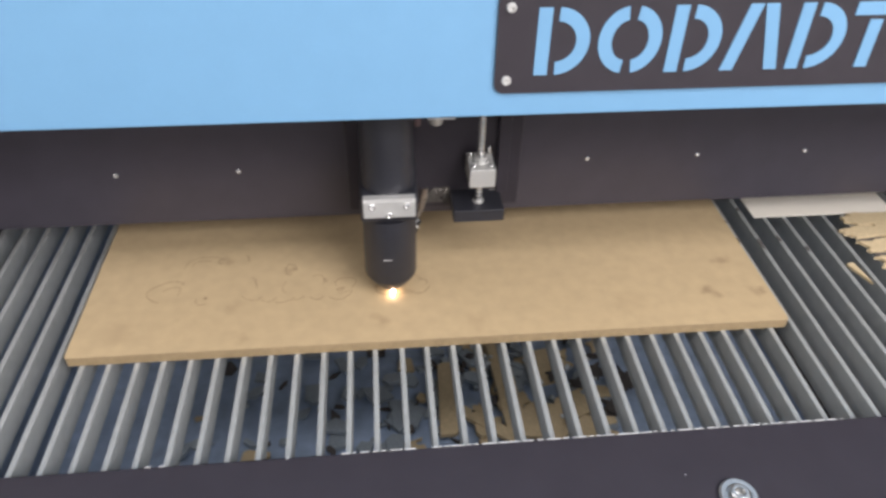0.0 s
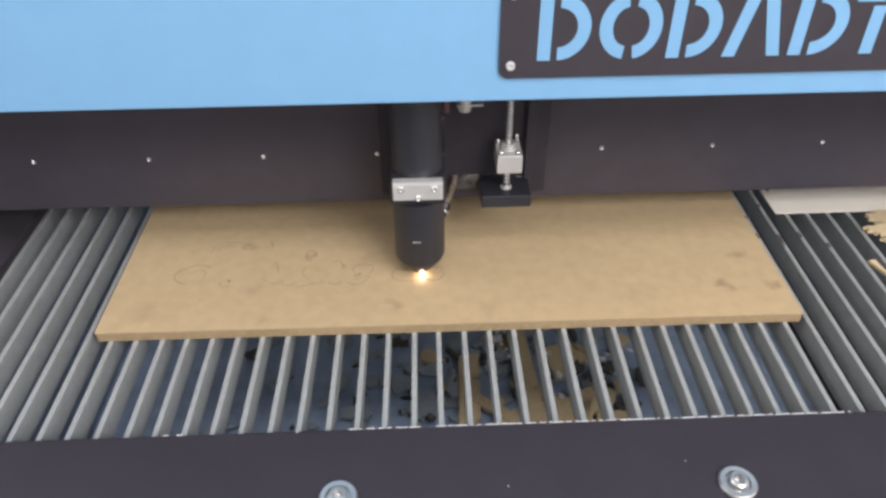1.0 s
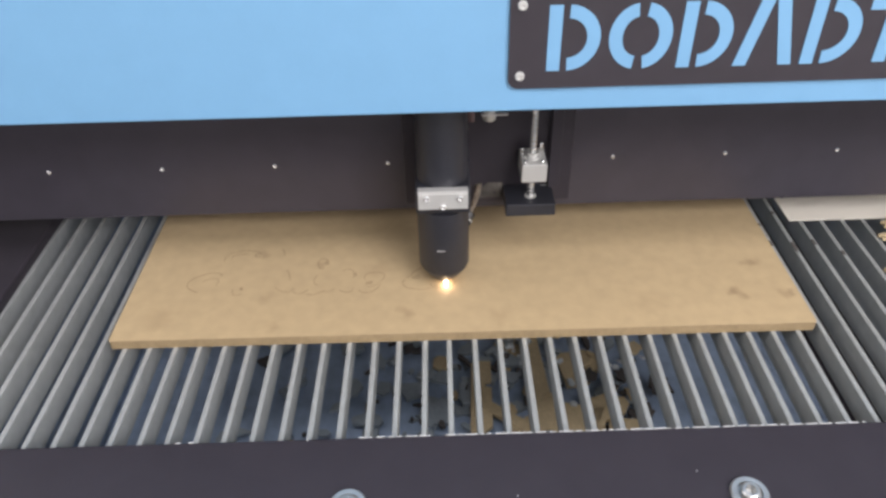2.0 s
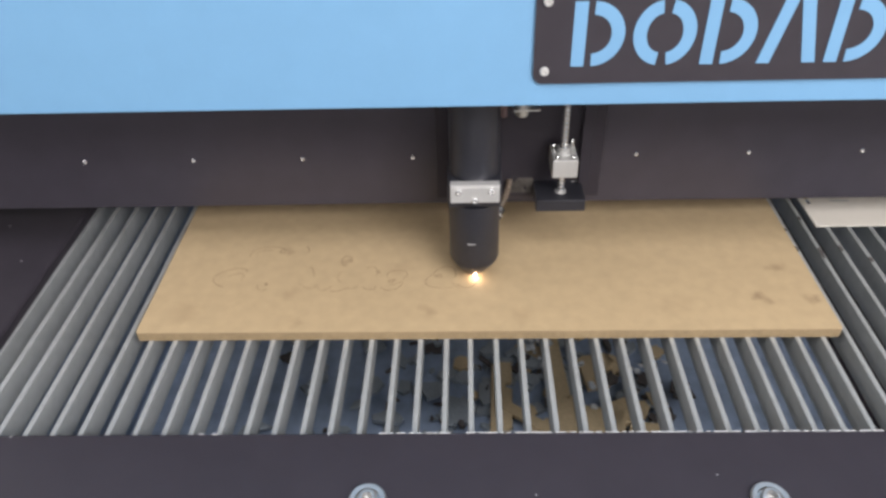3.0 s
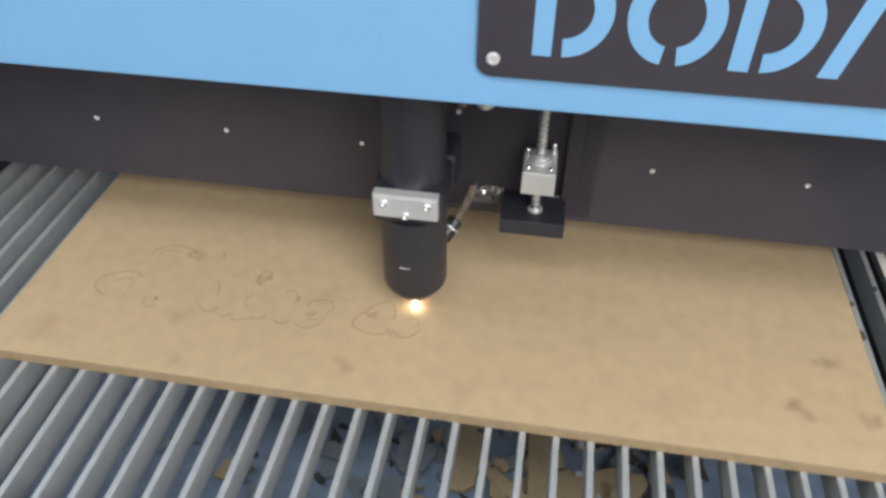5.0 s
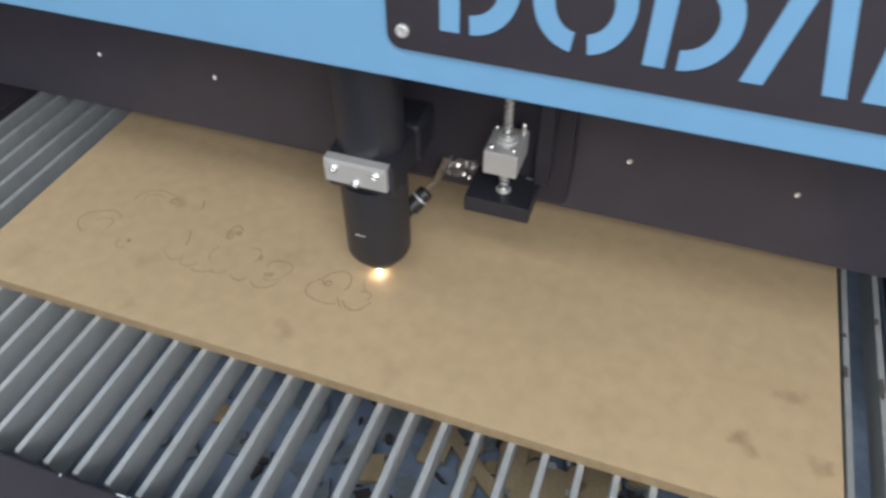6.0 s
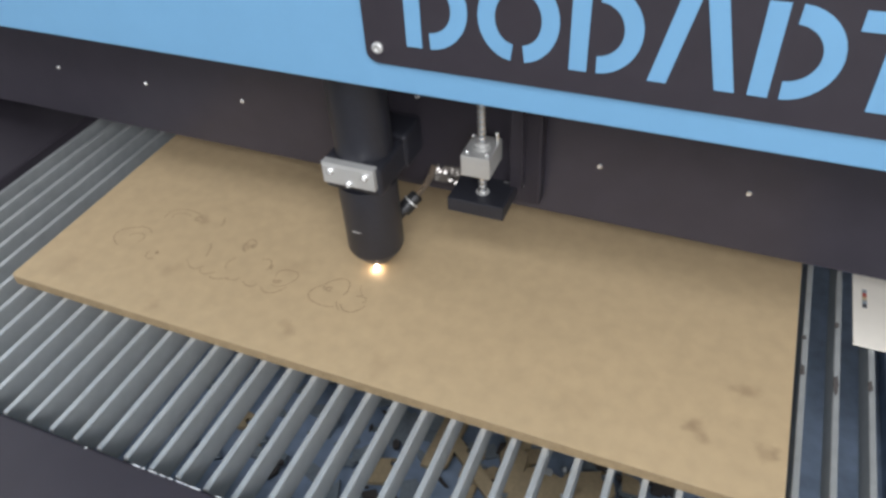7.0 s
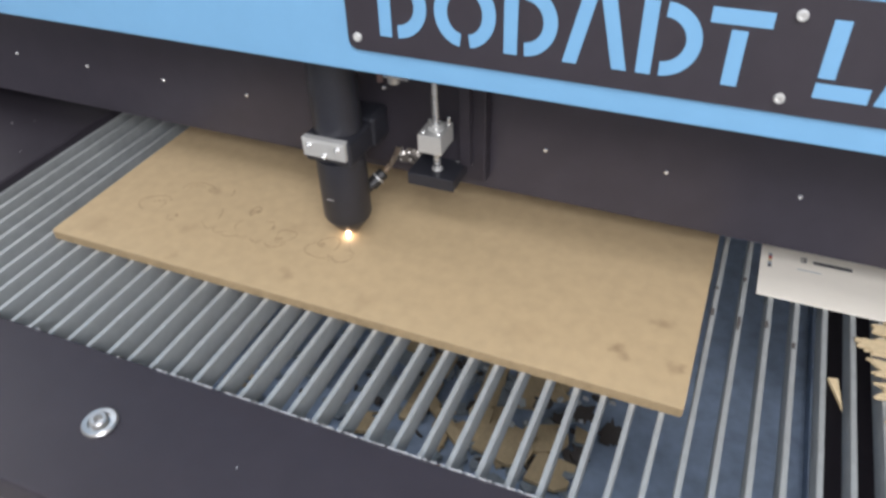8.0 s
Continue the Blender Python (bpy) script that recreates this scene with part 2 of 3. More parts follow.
def bed():
    b = thing("machine_bed", "black powder-coated bed frame of a flatbed laser cutter", "machine bed")
    b.location = (0, 0, -0.95)
    up = Matrix.Translation((0, 0, 0.95))

    def add(name, bm, mat, label="", parent=b):
        bm.transform(up) if parent is b else None
        return part(name, bm, mat, parent, label)

    add("front_rail", box(-0.6, -0.231, -0.02, 1.3, BED_Y0, 0.013, 0.0025, 3), DARK, "black satin front rail")
    add("front_panel", box(-0.6, -0.228, -0.95, 1.3, -0.128, -0.022, 0.003), DARK)
    add("inner_panel", box(-0.6, BED_Y0 - 0.012, -0.33, 1.3, BED_Y0 - 0.004, -0.022), DARK)
    add("side_rail", box(-0.6, BED_Y0 + 0.002, -0.04, BED_X0, 0.9, 0.010, 0.0025, 3), DARK)
    add("side_rail", box(BED_X1, BED_Y0 + 0.002, -0.04, 1.3, 0.9, 0.010, 0.0025, 3), DARK)
    add("side_panel", box(-0.6, BED_Y0 + 0.002, -0.95, -0.56, 0.9, -0.042), DARK)
    add("side_panel", box(1.26, BED_Y0 + 0.002, -0.95, 1.3, 0.9, -0.042), DARK)
    add("inner_side_panel", box(BED_X0 - 0.02, BED_Y0 + 0.002, -0.33, BED_X0 - 0.008, 0.9, -0.042), DARK)
    add("inner_side_panel", box(BED_X1 + 0.008, BED_Y0 + 0.002, -0.33, BED_X1 + 0.02, 0.9, -0.042), DARK)
    add("back_panel", box(-0.6, 0.9, -0.95, 1.3, 0.93, 0.01), DARK)
    add("waste_tray", box(-0.125, BED_Y0, TRAY_Z - 0.004, 0.745, 0.85, TRAY_Z), TRAY, "dusty blue-grey painted waste tray")
    add("tray_wall", box(-0.1235, BED_Y0, TRAY_Z + 0.0005, -0.1205, 0.85, -0.045), TRAY)
    add("tray_wall", box(-0.1200, BED_Y0 - 0.0035, TRAY_Z + 0.0005, 0.745, BED_Y0 - 0.0005, -0.030), TRAY)
    add("tray_wall", box(-0.1200, 0.8505, TRAY_Z + 0.0005, 0.745, 0.8535, -0.045), TRAY)
    add("tray_lip", box(0.7455, BED_Y0, TRAY_Z - 0.004, 0.7485, 0.85, TRAY_Z + 0.018), TRAY)
    add("bed_floor", box(0.749, BED_Y0, TRAY_Z - 0.03, 0.88, 0.85, TRAY_Z - 0.026), DARK)
    add("cross_bar", box(BED_X0 - 0.004, 0.56, -0.062, BED_X1 + 0.004, 0.585, -0.0207, 0.002), DARK)
    # slats, each a plate with a rounded front corner
    H, T, ya, yb = 0.0205, 0.0042, -0.106, 0.74
    prof = [(ya, -H), (yb, -H), (yb, 0), (ya + 0.002, 0)] + [(ya + 0.002 - 0.002 * math.sin(radians(a)), -0.002 + 0.002 * math.cos(radians(a))) for a in (22, 45, 68, 90)]
    bm = extrude(prof, T, (-T / 2, 0, 0), (0, 1, 0), (0, 0, 1))
    rim = [e for e in bm.edges if abs(e.verts[0].co.x - e.verts[1].co.x) < 1e-6 and min(v.co.z for v in e.verts) > -0.016]
    bmesh.ops.bevel(bm, geom=rim, offset=0.0006, segments=2, profile=0.5, affect="EDGES")
    first = None
    for k in range(-12, 34):
        if first is None:
            first = part("slat", bm, SLAT, b)
            ob = first
        else:
            ob = new("slat", first.data)
            ob.parent = b
        ob.location = (SLAT_X0 - k * PITCH + random.uniform(-0.0005, 0.0005), random.uniform(-0.0008, 0.0008), 0.95)
        ob.rotation_euler = (0, radians(random.uniform(-0.8, 0.8)), radians(-0.5 + random.uniform(-0.08, 0.08)))
    # bare worn edge of the front rail, its glint painted near white, and burnt nicks in the slats
    rnd = random.Random(21)
    x = 0.06
    while x < 0.60:
        w = rnd.uniform(0.002, 0.011)
        if rnd.random() < (0.9 if 0.21 < x < 0.59 else 0.06):
            y = BED_Y0 - 0.0009
            part("worn_edge_glint", box(x, y - rnd.uniform(0.0001, 0.0004), 0.9500 + 0.0128, x + w, y + 0.0005, 0.9500 + 0.0131), WORN_GLINT, b, "bare metal where the paint has worn, its glint put into the pale colour")
        x += w + rnd.uniform(0.0005, 0.003)
    for k, y, n in ((-1, 0.118, 0.020), (-2, 0.112, 0.030), (-3, 0.118, 0.018), (-4, 0.100, 0.014), (-1, 0.150, 0.008), (-2, 0.170, 0.010)):
        x = SLAT_X0 - k * PITCH
        part("burnt_nick", extrude(jagged(x, y, 0.0021, n / 3, 16, 0.4, k + 30), 0.0009, (0, 0, 0.9498), (1, 0, 0), (0, 1, 0)), CHAR, b, "black burnt nick")
    # paint chips and specks
    for x, y, z, r in ((0.182, -0.1135, 0.013, 0.0010), (-0.055, -0.1140, 0.013, 0.0009), (-0.213, 0.147, 0.010, 0.0014), (-0.150, 0.101, 0.010, 0.0009), (-0.190, 0.160, 0.010, 0.0008),
                       (0.110, -0.190, 0.013, 0.0006), (0.330, -0.165, 0.013, 0.0006), (0.395, -0.200, 0.013, 0.0007), (0.455, -0.150, 0.013, 0.0006)):
        part("paint_chip", extrude(jagged(x, y, r, r * 1.4, 9, 0.4, int(x * 900)), 0.0003, (0, 0, 0.95 + z - 0.0001), (1, 0, 0), (0, 1, 0)), STEEL, b, "pale chip in the black paint")
    # chrome levelling bolts on the front rail
    for x in (-0.052, 0.216, 0.4843, 0.7527):
        bolt = part("levelling_bolt", lathe([(0.0125, 0.013), (0.0130, 0.0148), (0.0118, 0.0162), (0.0086, 0.0160), (0.0080, 0.0138), (0.0066, 0.0138), (0.0064, 0.0182), (0.0052, 0.0192), (0.0036, 0.0192), (0.0031, 0.0145), (0, 0.0145)], 32, (x, -0.1698, 0.95)), BOLT, b, "polished chrome bolt in a cup washer", True)
    return b


bed()


# ---------------------------------------------------------------- the fibreboard
def workpiece():
    b = tagged(new("fibreboard_panel"), "tan fibreboard panel with scorched scribbles, lying on the slats", "board")
    bm = extrude(rounded(-0.002, -0.0015, 0.602, 0.300, 0.003), 0.009, (0, 0, 0.0002), (1, 0, 0), (0, 1, 0), bevel=0.0008)
    panel = part("panel", bm, BOARD, b)
    panel.data.materials.append(EDGE)
    for f in panel.data.polygons:
        f.material_index = 1 if abs(f.normal.z) < 0.3 else 0

    def stroke(pts, w=0.0005, z=0.0093):
        bm = bmesh.new()
        vs = []
        for i, (x, y) in enumerate(pts):
            a, c = pts[max(i - 1, 0)], pts[min(i + 1, len(pts) - 1)]
            dx, dy = c[0] - a[0], c[1] - a[1]
            d = math.hypot(dx, dy) or 1
            ww = w * random.uniform(0.55, 1.3)
            vs.append([bm.verts.new((x - dy / d * ww * s, y + dx / d * ww * s, z + h)) for s, h in ((-0.5, -0.0004), (-0.4, 0), (0.4, 0), (0.5, -0.0004))])
        for p, q in zip(vs, vs[1:]):
            for k in range(3):
                bm.faces.new((p[k], q[k], q[k + 1], p[k + 1]))
        return part("engraved_line", bm, SCORCH, b)

    def loop(cx, cy, rx, ry, a0=0, a1=360, n=26, wob=0.08, turn=0.0, w=0.00058):
        ct, st = math.cos(radians(turn)), math.sin(radians(turn))
        pts = []
        for i in range(n + 1):
            a = radians(a0 + (a1 - a0) * i / n)
            k = 1 + wob * math.sin(3 * a + cx * 90)
            u, v = rx * k * math.cos(a), ry * k * math.sin(a)
            pts.append((cx + u * ct - v * st, cy + u * st + v * ct))
        stroke(pts, w)

    loop(0.0641, 0.0724, 0.0159, 0.0141, 20, 235, turn=19, w=0.00081)
    loop(0.0682, 0.0723, 0.0075, 0.0067, -60, 150, turn=19, w=0.00054)
    loop(0.0988, 0.0629, 0.0008, 0.0012, 0, 360, turn=19, w=0.00144)
    loop(0.0964, 0.0609, 0.0058, 0.0069, 150, 290, turn=19, w=0.00072)
    loop(0.0914, 0.1068, 0.0188, 0.0135, 10, 170, turn=19, w=0.00054)
    loop(0.1059, 0.1125, 0.0029, 0.0026, 0, 300, turn=19, w=0.00108)
    loop(0.0882, 0.1096, 0.0082, 0.0052, 0, 200, turn=19, w=0.00045)
    loop(0.1290, 0.1155, 0.0016, 0.0050, -80, 90, turn=19, w=0.00081)
    loop(0.1387, 0.0799, 0.0019, 0.0080, -70, 80, turn=19, w=0.00090)
    loop(0.1376, 0.0713, 0.0115, 0.0141, 200, 300, turn=19, w=0.00054)
    loop(0.1713, 0.0964, 0.0059, 0.0075, 20, 250, turn=19, w=0.00081)
    loop(0.1741, 0.0970, 0.0016, 0.0017, 0, 330, turn=19, w=0.00117)
    loop(0.1774, 0.0752, 0.0133, 0.0109, 130, 215, turn=19, w=0.00063)
    loop(0.1539, 0.0600, 0.0075, 0.0054, 180, 330, turn=19, w=0.00054)
    loop(0.1676, 0.0571, 0.0084, 0.0042, 190, 340, turn=19, w=0.00063)
    loop(0.1786, 0.0591, 0.0056, 0.0037, 180, 350, turn=19, w=0.00054)
    loop(0.1938, 0.0796, 0.0080, 0.0070, -60, 100, turn=19, w=0.00063)
    loop(0.2023, 0.0798, 0.0011, 0.0019, 0, 330, turn=19, w=0.00108)
    loop(0.1958, 0.0597, 0.0059, 0.0057, 180, 330, turn=19, w=0.00072)
    loop(0.2204, 0.0737, 0.0093, 0.0083, -70, 190, turn=19, w=0.00072)
    loop(0.2160, 0.0665, 0.0033, 0.0013, 0, 330, turn=19, w=0.00108)
    loop(0.2157, 0.0614, 0.0110, 0.0076, 190, 350, turn=19, w=0.00081)
    loop(0.2192, 0.0644, 0.0062, 0.0025, 180, 360, turn=19, w=0.00054)
    loop(0.2658, 0.0771, 0.0102, 0.0095, -60, 200, turn=19, w=0.00081)
    loop(0.2601, 0.0730, 0.0022, 0.0020, 0, 330, turn=19, w=0.00117)
    loop(0.2633, 0.0676, 0.0154, 0.0127, 120, 290, turn=19, w=0.00081)
    loop(0.2764, 0.0628, 0.0036, 0.0071, 170, 260, turn=19, w=0.00063)
    loop(0.2859, 0.0642, 0.0100, 0.0076, 180, 350, turn=19, w=0.00081)
    loop(0.2887, 0.0702, 0.0050, 0.0043, -60, 120, turn=19, w=0.00054)
    loop(0.2881, 0.0828, 0.0044, 0.0074, 150, 260, turn=19, w=0.00045)
    b.rotation_euler = (0, 0, radians(-0.24))
    return b


workpiece()


# ---------------------------------------------------------------- loose things on the slats
def letterhead():
    p = thing("sheet_of_paper", "cream sheet of paper with printed heading lying on the slats", "paper")
    part("sheet", box(0.636, 0.147, 0.0010, 0.790, 0.290, 0.0022), PAPER, p)
    z0, z1 = 0.0022, 0.0025
    part("heading_bar", box(0.680, 0.2035, z0, 0.712, 0.2075, z1), INK, p, "dark printed bar")
    for a in ((0.6700, 0.2090, 0.6745, 0.2098), (0.6700, 0.2030, 0.6745, 0.2038), (0.6700, 0.2030, 0.6707, 0.2098), (0.6738, 0.2030, 0.6745, 0.2098), (0.672, 0.2048, 0.6735, 0.2078)):
        part("emblem_bar", box(a[0], a[1], z0, a[2], a[3], z1), INK, p)
    part("address_bar", box(0.667, 0.1915, z0, 0.687, 0.1922, z1), GREYCHIP, p, "faint grey printed line")
    for i, m in enumerate((INK, GREYCHIP, PLY, RED_INK, GREYCHIP)):
        part("colour_bar", box(0.6425, 0.187 + 0.004 * i, z0, 0.6455, 0.187 + 0.004 * (i + 1) - 0.0001, z1), m, p)
    p.location = (0.0052, 0.006, 0)


letterhead()


def fretwork():
    """A burnt-edged cut-out with slots, in thin strips that touch one another."""
    f = thing("plywood_cutout", "jagged tan plywood cut-out with charred edges on the slats", "offcut")
    rows = ((0.748, 0.140, 0.026, 0.013), (0.742, 0.119, 0.036, 0.011), (0.748, 0.096, 0.036, 0.012), (0.752, 0.072, 0.034, 0.012), (0.757, 0.049, 0.030, 0.011))
    for i, (x, y, rx, ry) in enumerate(rows):
        part("strip", extrude(jagged(x, y, rx, ry, 44, 0.30, 11 + i), 0.003, (0, 0, 0.0012), (1, 0, 0), (0, 1, 0), bevel=0.0004), PLY, f)
    part("strip", box(0.752, 0.044, 0.0012, 0.790, 0.150, 0.0040, 0.0004), PLY, f)
    part("burnt_backing", extrude(jagged(0.754, 0.094, 0.030, 0.056, 60, 0.16, 5), 0.001, (0, 0, 0.0002), (1, 0, 0), (0, 1, 0)), CHAR, f, "charred underside")
    f.location = (0.007, 0, 0)
    tagged(part("plywood_splinter", extrude([(0.6985, 0.072), (0.7055, 0.073), (0.7085, 0.043)], 0.003, (0, 0, 0.0002), (1, 0, 0), (0, 1, 0), bevel=0.0003), PLY), "small tan triangular plywood splinter on a slat", "offcut", "offcuts on the bed")


fretwork()


# ---------------------------------------------------------------- the waste in the tray
def waste():
    rnd = random.Random(7)
    kinds = (("plywood_offcut", PLY, "tan plywood offcut lying in the waste tray"), ("charred_offcut", CHAR, "black charred offcut lying in the waste tray"),
             ("acrylic_offcut", GREYCHIP, "blue-grey acrylic offcut lying in the waste tray"))
    for i in range(330):
        x = rnd.gauss(0.35, 0.15)
        y = rnd.uniform(0.03, 0.31)
        if not 0.0 < x < 0.545 - 0.05 * rnd.random():
            continue
        w = rnd.choices((0, 1, 2), ((0.9 if x > 0.36 else 0.12), (1.5 if x > 0.45 else 0.9), 1.9))[0]
        name, mat, label = kinds[w]
        s = rnd.uniform(0.006, 0.026) * (1.1, 0.75, 1.1)[w]
        slim = rnd.uniform(0.12, 0.3) if w == 1 and rnd.random() < 0.5 else rnd.uniform(0.3, 0.9)
        pts = jagged(0, 0, s, s * slim, rnd.choice((4, 5, 6, 8, 14)), 0.35, i, 0.8)
        ob = part(name, extrude(pts, rnd.uniform(0.003, 0.006), (0, 0, 0), (1, 0, 0), (0, 1, 0), bevel=0.0005), mat)
        ob.matrix_world = pose(x, y, TRAY_Z + 0.0006 + 0.00004 * i, rnd.uniform(-5, 5), rnd.uniform(-5, 5), rnd.uniform(0, 360))
        tagged(ob, label, "offcut", "offcuts in the tray")
    # small bright clear chips
    for i in range(24):
        s = rnd.uniform(0.003, 0.008)
        ob = part("clear_chip", extrude(jagged(0, 0, s, s * 0.7, 5, 0.3, 400 + i), 0.003, (0, 0, 0), (1, 0, 0), (0, 1, 0), bevel=0.0004), CLEAR)
        x, y = (rnd.gauss(0.377, 0.012), rnd.gauss(0.225, 0.025)) if i < 14 else (rnd.uniform(0.43, 0.53), rnd.uniform(0.10, 0.20))
        ob.matrix_world = pose(x, y, TRAY_Z + 0.020, rnd.uniform(-30, 30), rnd.uniform(-30, 30), rnd.uniform(0, 360))
        tagged(ob, "small pale clear acrylic chip on the waste heap", "offcut", "offcuts in the tray")
    # white pieces that stand in for lamp glints on shiny waste
    for x, y in ((0.506, 0.189), (0.536, 0.194)):
        ob = part("lamp_glint", box(-0.0036, -0.0055, 0, 0.0036, 0.0055, 0.0006), GLINT_WHITE)
        ob.matrix_world = pose(x, y, TRAY_Z + 0.022, -25, 10, 8)
        tagged(ob, "tiny white piece standing in for a lamp glint on the waste heap", "scrap", "offcuts in the tray")
    # larger strips
    for x, y, w, h, a in ((0.398, 0.170, 0.025, 0.16, 3), (0.328, 0.145, 0.026, 0.11, -3), (0.450, 0.185, 0.040, 0.055, 8), (0.440, 0.100, 0.060, 0.050, -14), (0.478, 0.122, 0.050, 0.036, 20),
                          (0.365, 0.105, 0.014, 0.09, 52), (0.495, 0.082, 0.045, 0.040, -8), (0.280, 0.070, 0.030, 0.028, 15), (0.105, 0.075, 0.030, 0.022, -12)):
        a0, b0, k = w / 2, h / 2, min(w, h) * rnd.uniform(0.15, 0.35)
        m = rnd.uniform(-0.3, 0.3) * h
        bm = extrude([(-a0, -b0), (a0 - k, -b0 + 0.1 * k), (a0, -b0 + k), (a0, m), (a0 - k, m + 0.2 * k), (a0 - k, m + k), (a0, m + 1.2 * k), (a0 - 0.1 * k, b0), (-a0 + 0.6 * k, b0), (-a0, b0 - 0.5 * k)], 0.006, (0, 0, 0), (1, 0, 0), (0, 1, 0), bevel=0.0006)
        ob = part("plywood_strip", bm, PLY)
        ob.matrix_world = pose(x, y, TRAY_Z + 0.013, 1, -1, a)
        tagged(ob, "tan plywood strip lying among waste in the tray", "offcut", "offcuts in the tray")
    # charred pieces cut with notches
    for x, y, r, a in ((0.508, 0.166, 0.020, 10), (0.545, 0.150, 0.024, 70), (0.462, 0.168, 0.015, 30), (0.520, 0.110, 0.018, 120), (0.485, 0.150, 0.013, 200)):
        ob = part("charred_offcut", extrude(jagged(0, 0, r, r * 0.8, 22, 0.5, int(x * 700), 0.7), 0.004, (0, 0, 0), (1, 0, 0), (0, 1, 0), bevel=0.0004), CHAR)
        ob.matrix_world = pose(x, y, TRAY_Z + 0.020, 6, -5, a)
        tagged(ob, "black charred offcut with notched edges on the waste heap", "offcut", "offcuts in the tray")


waste()


# ---------------------------------------------------------------- the gantry
def screw_head(name, x, y, z, r, parent, mat=CHROME, label=""):
    """Socket screw facing the front."""
    return part(name, lathe([(r, 0), (r, r * 0.45), (r * 0.82, r * 0.7), (r * 0.5, r * 0.72), (r * 0.45, r * 0.3), (0, r * 0.3)], 18, (x, y, z), (0, -1, 0)), mat, parent, label, True)


def gantry():
    g = thing("gantry", "blue and black travelling gantry beam over the cutting bed", "gantry")
    # blue front cover: a folded sheet
    part("cover", box(-0.34, 0.006, 0.2085, 1.2, 0.010, 0.62, 0.0012), BLUE, g, "light blue powder-coated cover")
    part("cover_top", box(-0.34, 0.0105, 0.60, 1.2, 0.26, 0.62, 0.002), BLUE, g)
    part("cover_fold", box(-0.34, 0.0105, 0.2088, 1.2, 0.030, 0.2112, 0.0006), BLUE, g)
    # black beam panel behind
    beam = part("beam_panel", box(-0.34, 0.127, 0.0445, 1.2, 0.134, 0.60, 0.0012), BEAM, g, "satin black beam panel")
    part("beam_body", box(-0.34, 0.1345, 0.060, 1.2, 0.25, 0.60, 0.002), BEAM, g)
    for i in range(-1, 13):
        screw_head("panel_screw", -0.0741 + 0.1037 * (i - 1), 0.127, 0.0971, 0.0021, beam)
    for x in (-0.335, 1.165):
        part("end_carriage", box(x, 0.150, 0.0102, x + 0.030, 0.249, 0.0595, 0.002), BEAM, g)
    # sign plate with cut-out shapes showing the blue beneath
    plate = part("sign_plate", extrude(rounded(0.3318, 0.2262, 0.925, 0.2945, 0.007), 0.002, (0, 0.0058, 0), (1, 0, 0), (0, 0, 1)), PLATE, g, "black sign plate with rounded corners")
    for x in (0.3395, 0.609, 0.915):
        for z in (0.2358, 0.2840):
            screw_head("sign_screw", x, 0.0036, z, 0.0032, plate, STEEL, "small steel screw")
    Z0, Z1, W = 0.2390, 0.2835, 0.0088

    def mark(outline):
        part("sign_mark", extrude(outline, 0.0006, (0, 0.0037, 0), (1, 0, 0), (0, 0, 1)), BLUE, plate, "light blue plain cut-out shape")

    def bar(x, w=W, z0=Z0, z1=Z1, lean=0.0):
        mark([(x, z0), (x + w, z0), (x + w + lean, z1), (x + lean, z1)])

    def arc(cx, rx, a0, a1, n=16, cz=(Z0 + Z1) / 2, rz=(Z1 - Z0) / 2):
        """Part of an upright ring, as thick as a bar."""
        ends = [radians(a0 + (a1 - a0) * i / n) for i in range(n + 1)]
        mark([(cx + rx * math.cos(a), cz + rz * math.sin(a)) for a in ends]
             + [(cx + (rx - W) * math.cos(a), cz + (rz - W) * math.sin(a)) for a in reversed(ends)])

    def bar_and_bow(x, w):
        bar(x)
        arc(x + W + 0.0040, w - W - 0.0040, -88, 88)

    def peak(x, w):
        """Two bars that lean on one another."""
        bar(x, lean=w / 2 - W - 0.0006)
        bar(x + w - W, lean=-(w / 2 - W - 0.0006))

    bar_and_bow(0.3570, 0.0345)
    arc(0.4165, 0.0195, 97, 263)
    arc(0.4190, 0.0195, -83, 83)
    bar_and_bow(0.4440, 0.0340)
    peak(0.4820, 0.0395)
    bar_and_bow(0.5270, 0.0350)
    bar(0.5640, 0.0325, Z1 - W, Z1)
    bar(0.5760, W, Z0, Z1 - W - 0.0030)
    bar(0.6250, W, Z0 + W + 0.0030, Z1)
    bar(0.6250, 0.0280, Z0, Z0 + W)
    peak(0.6560, 0.0395)
    return g


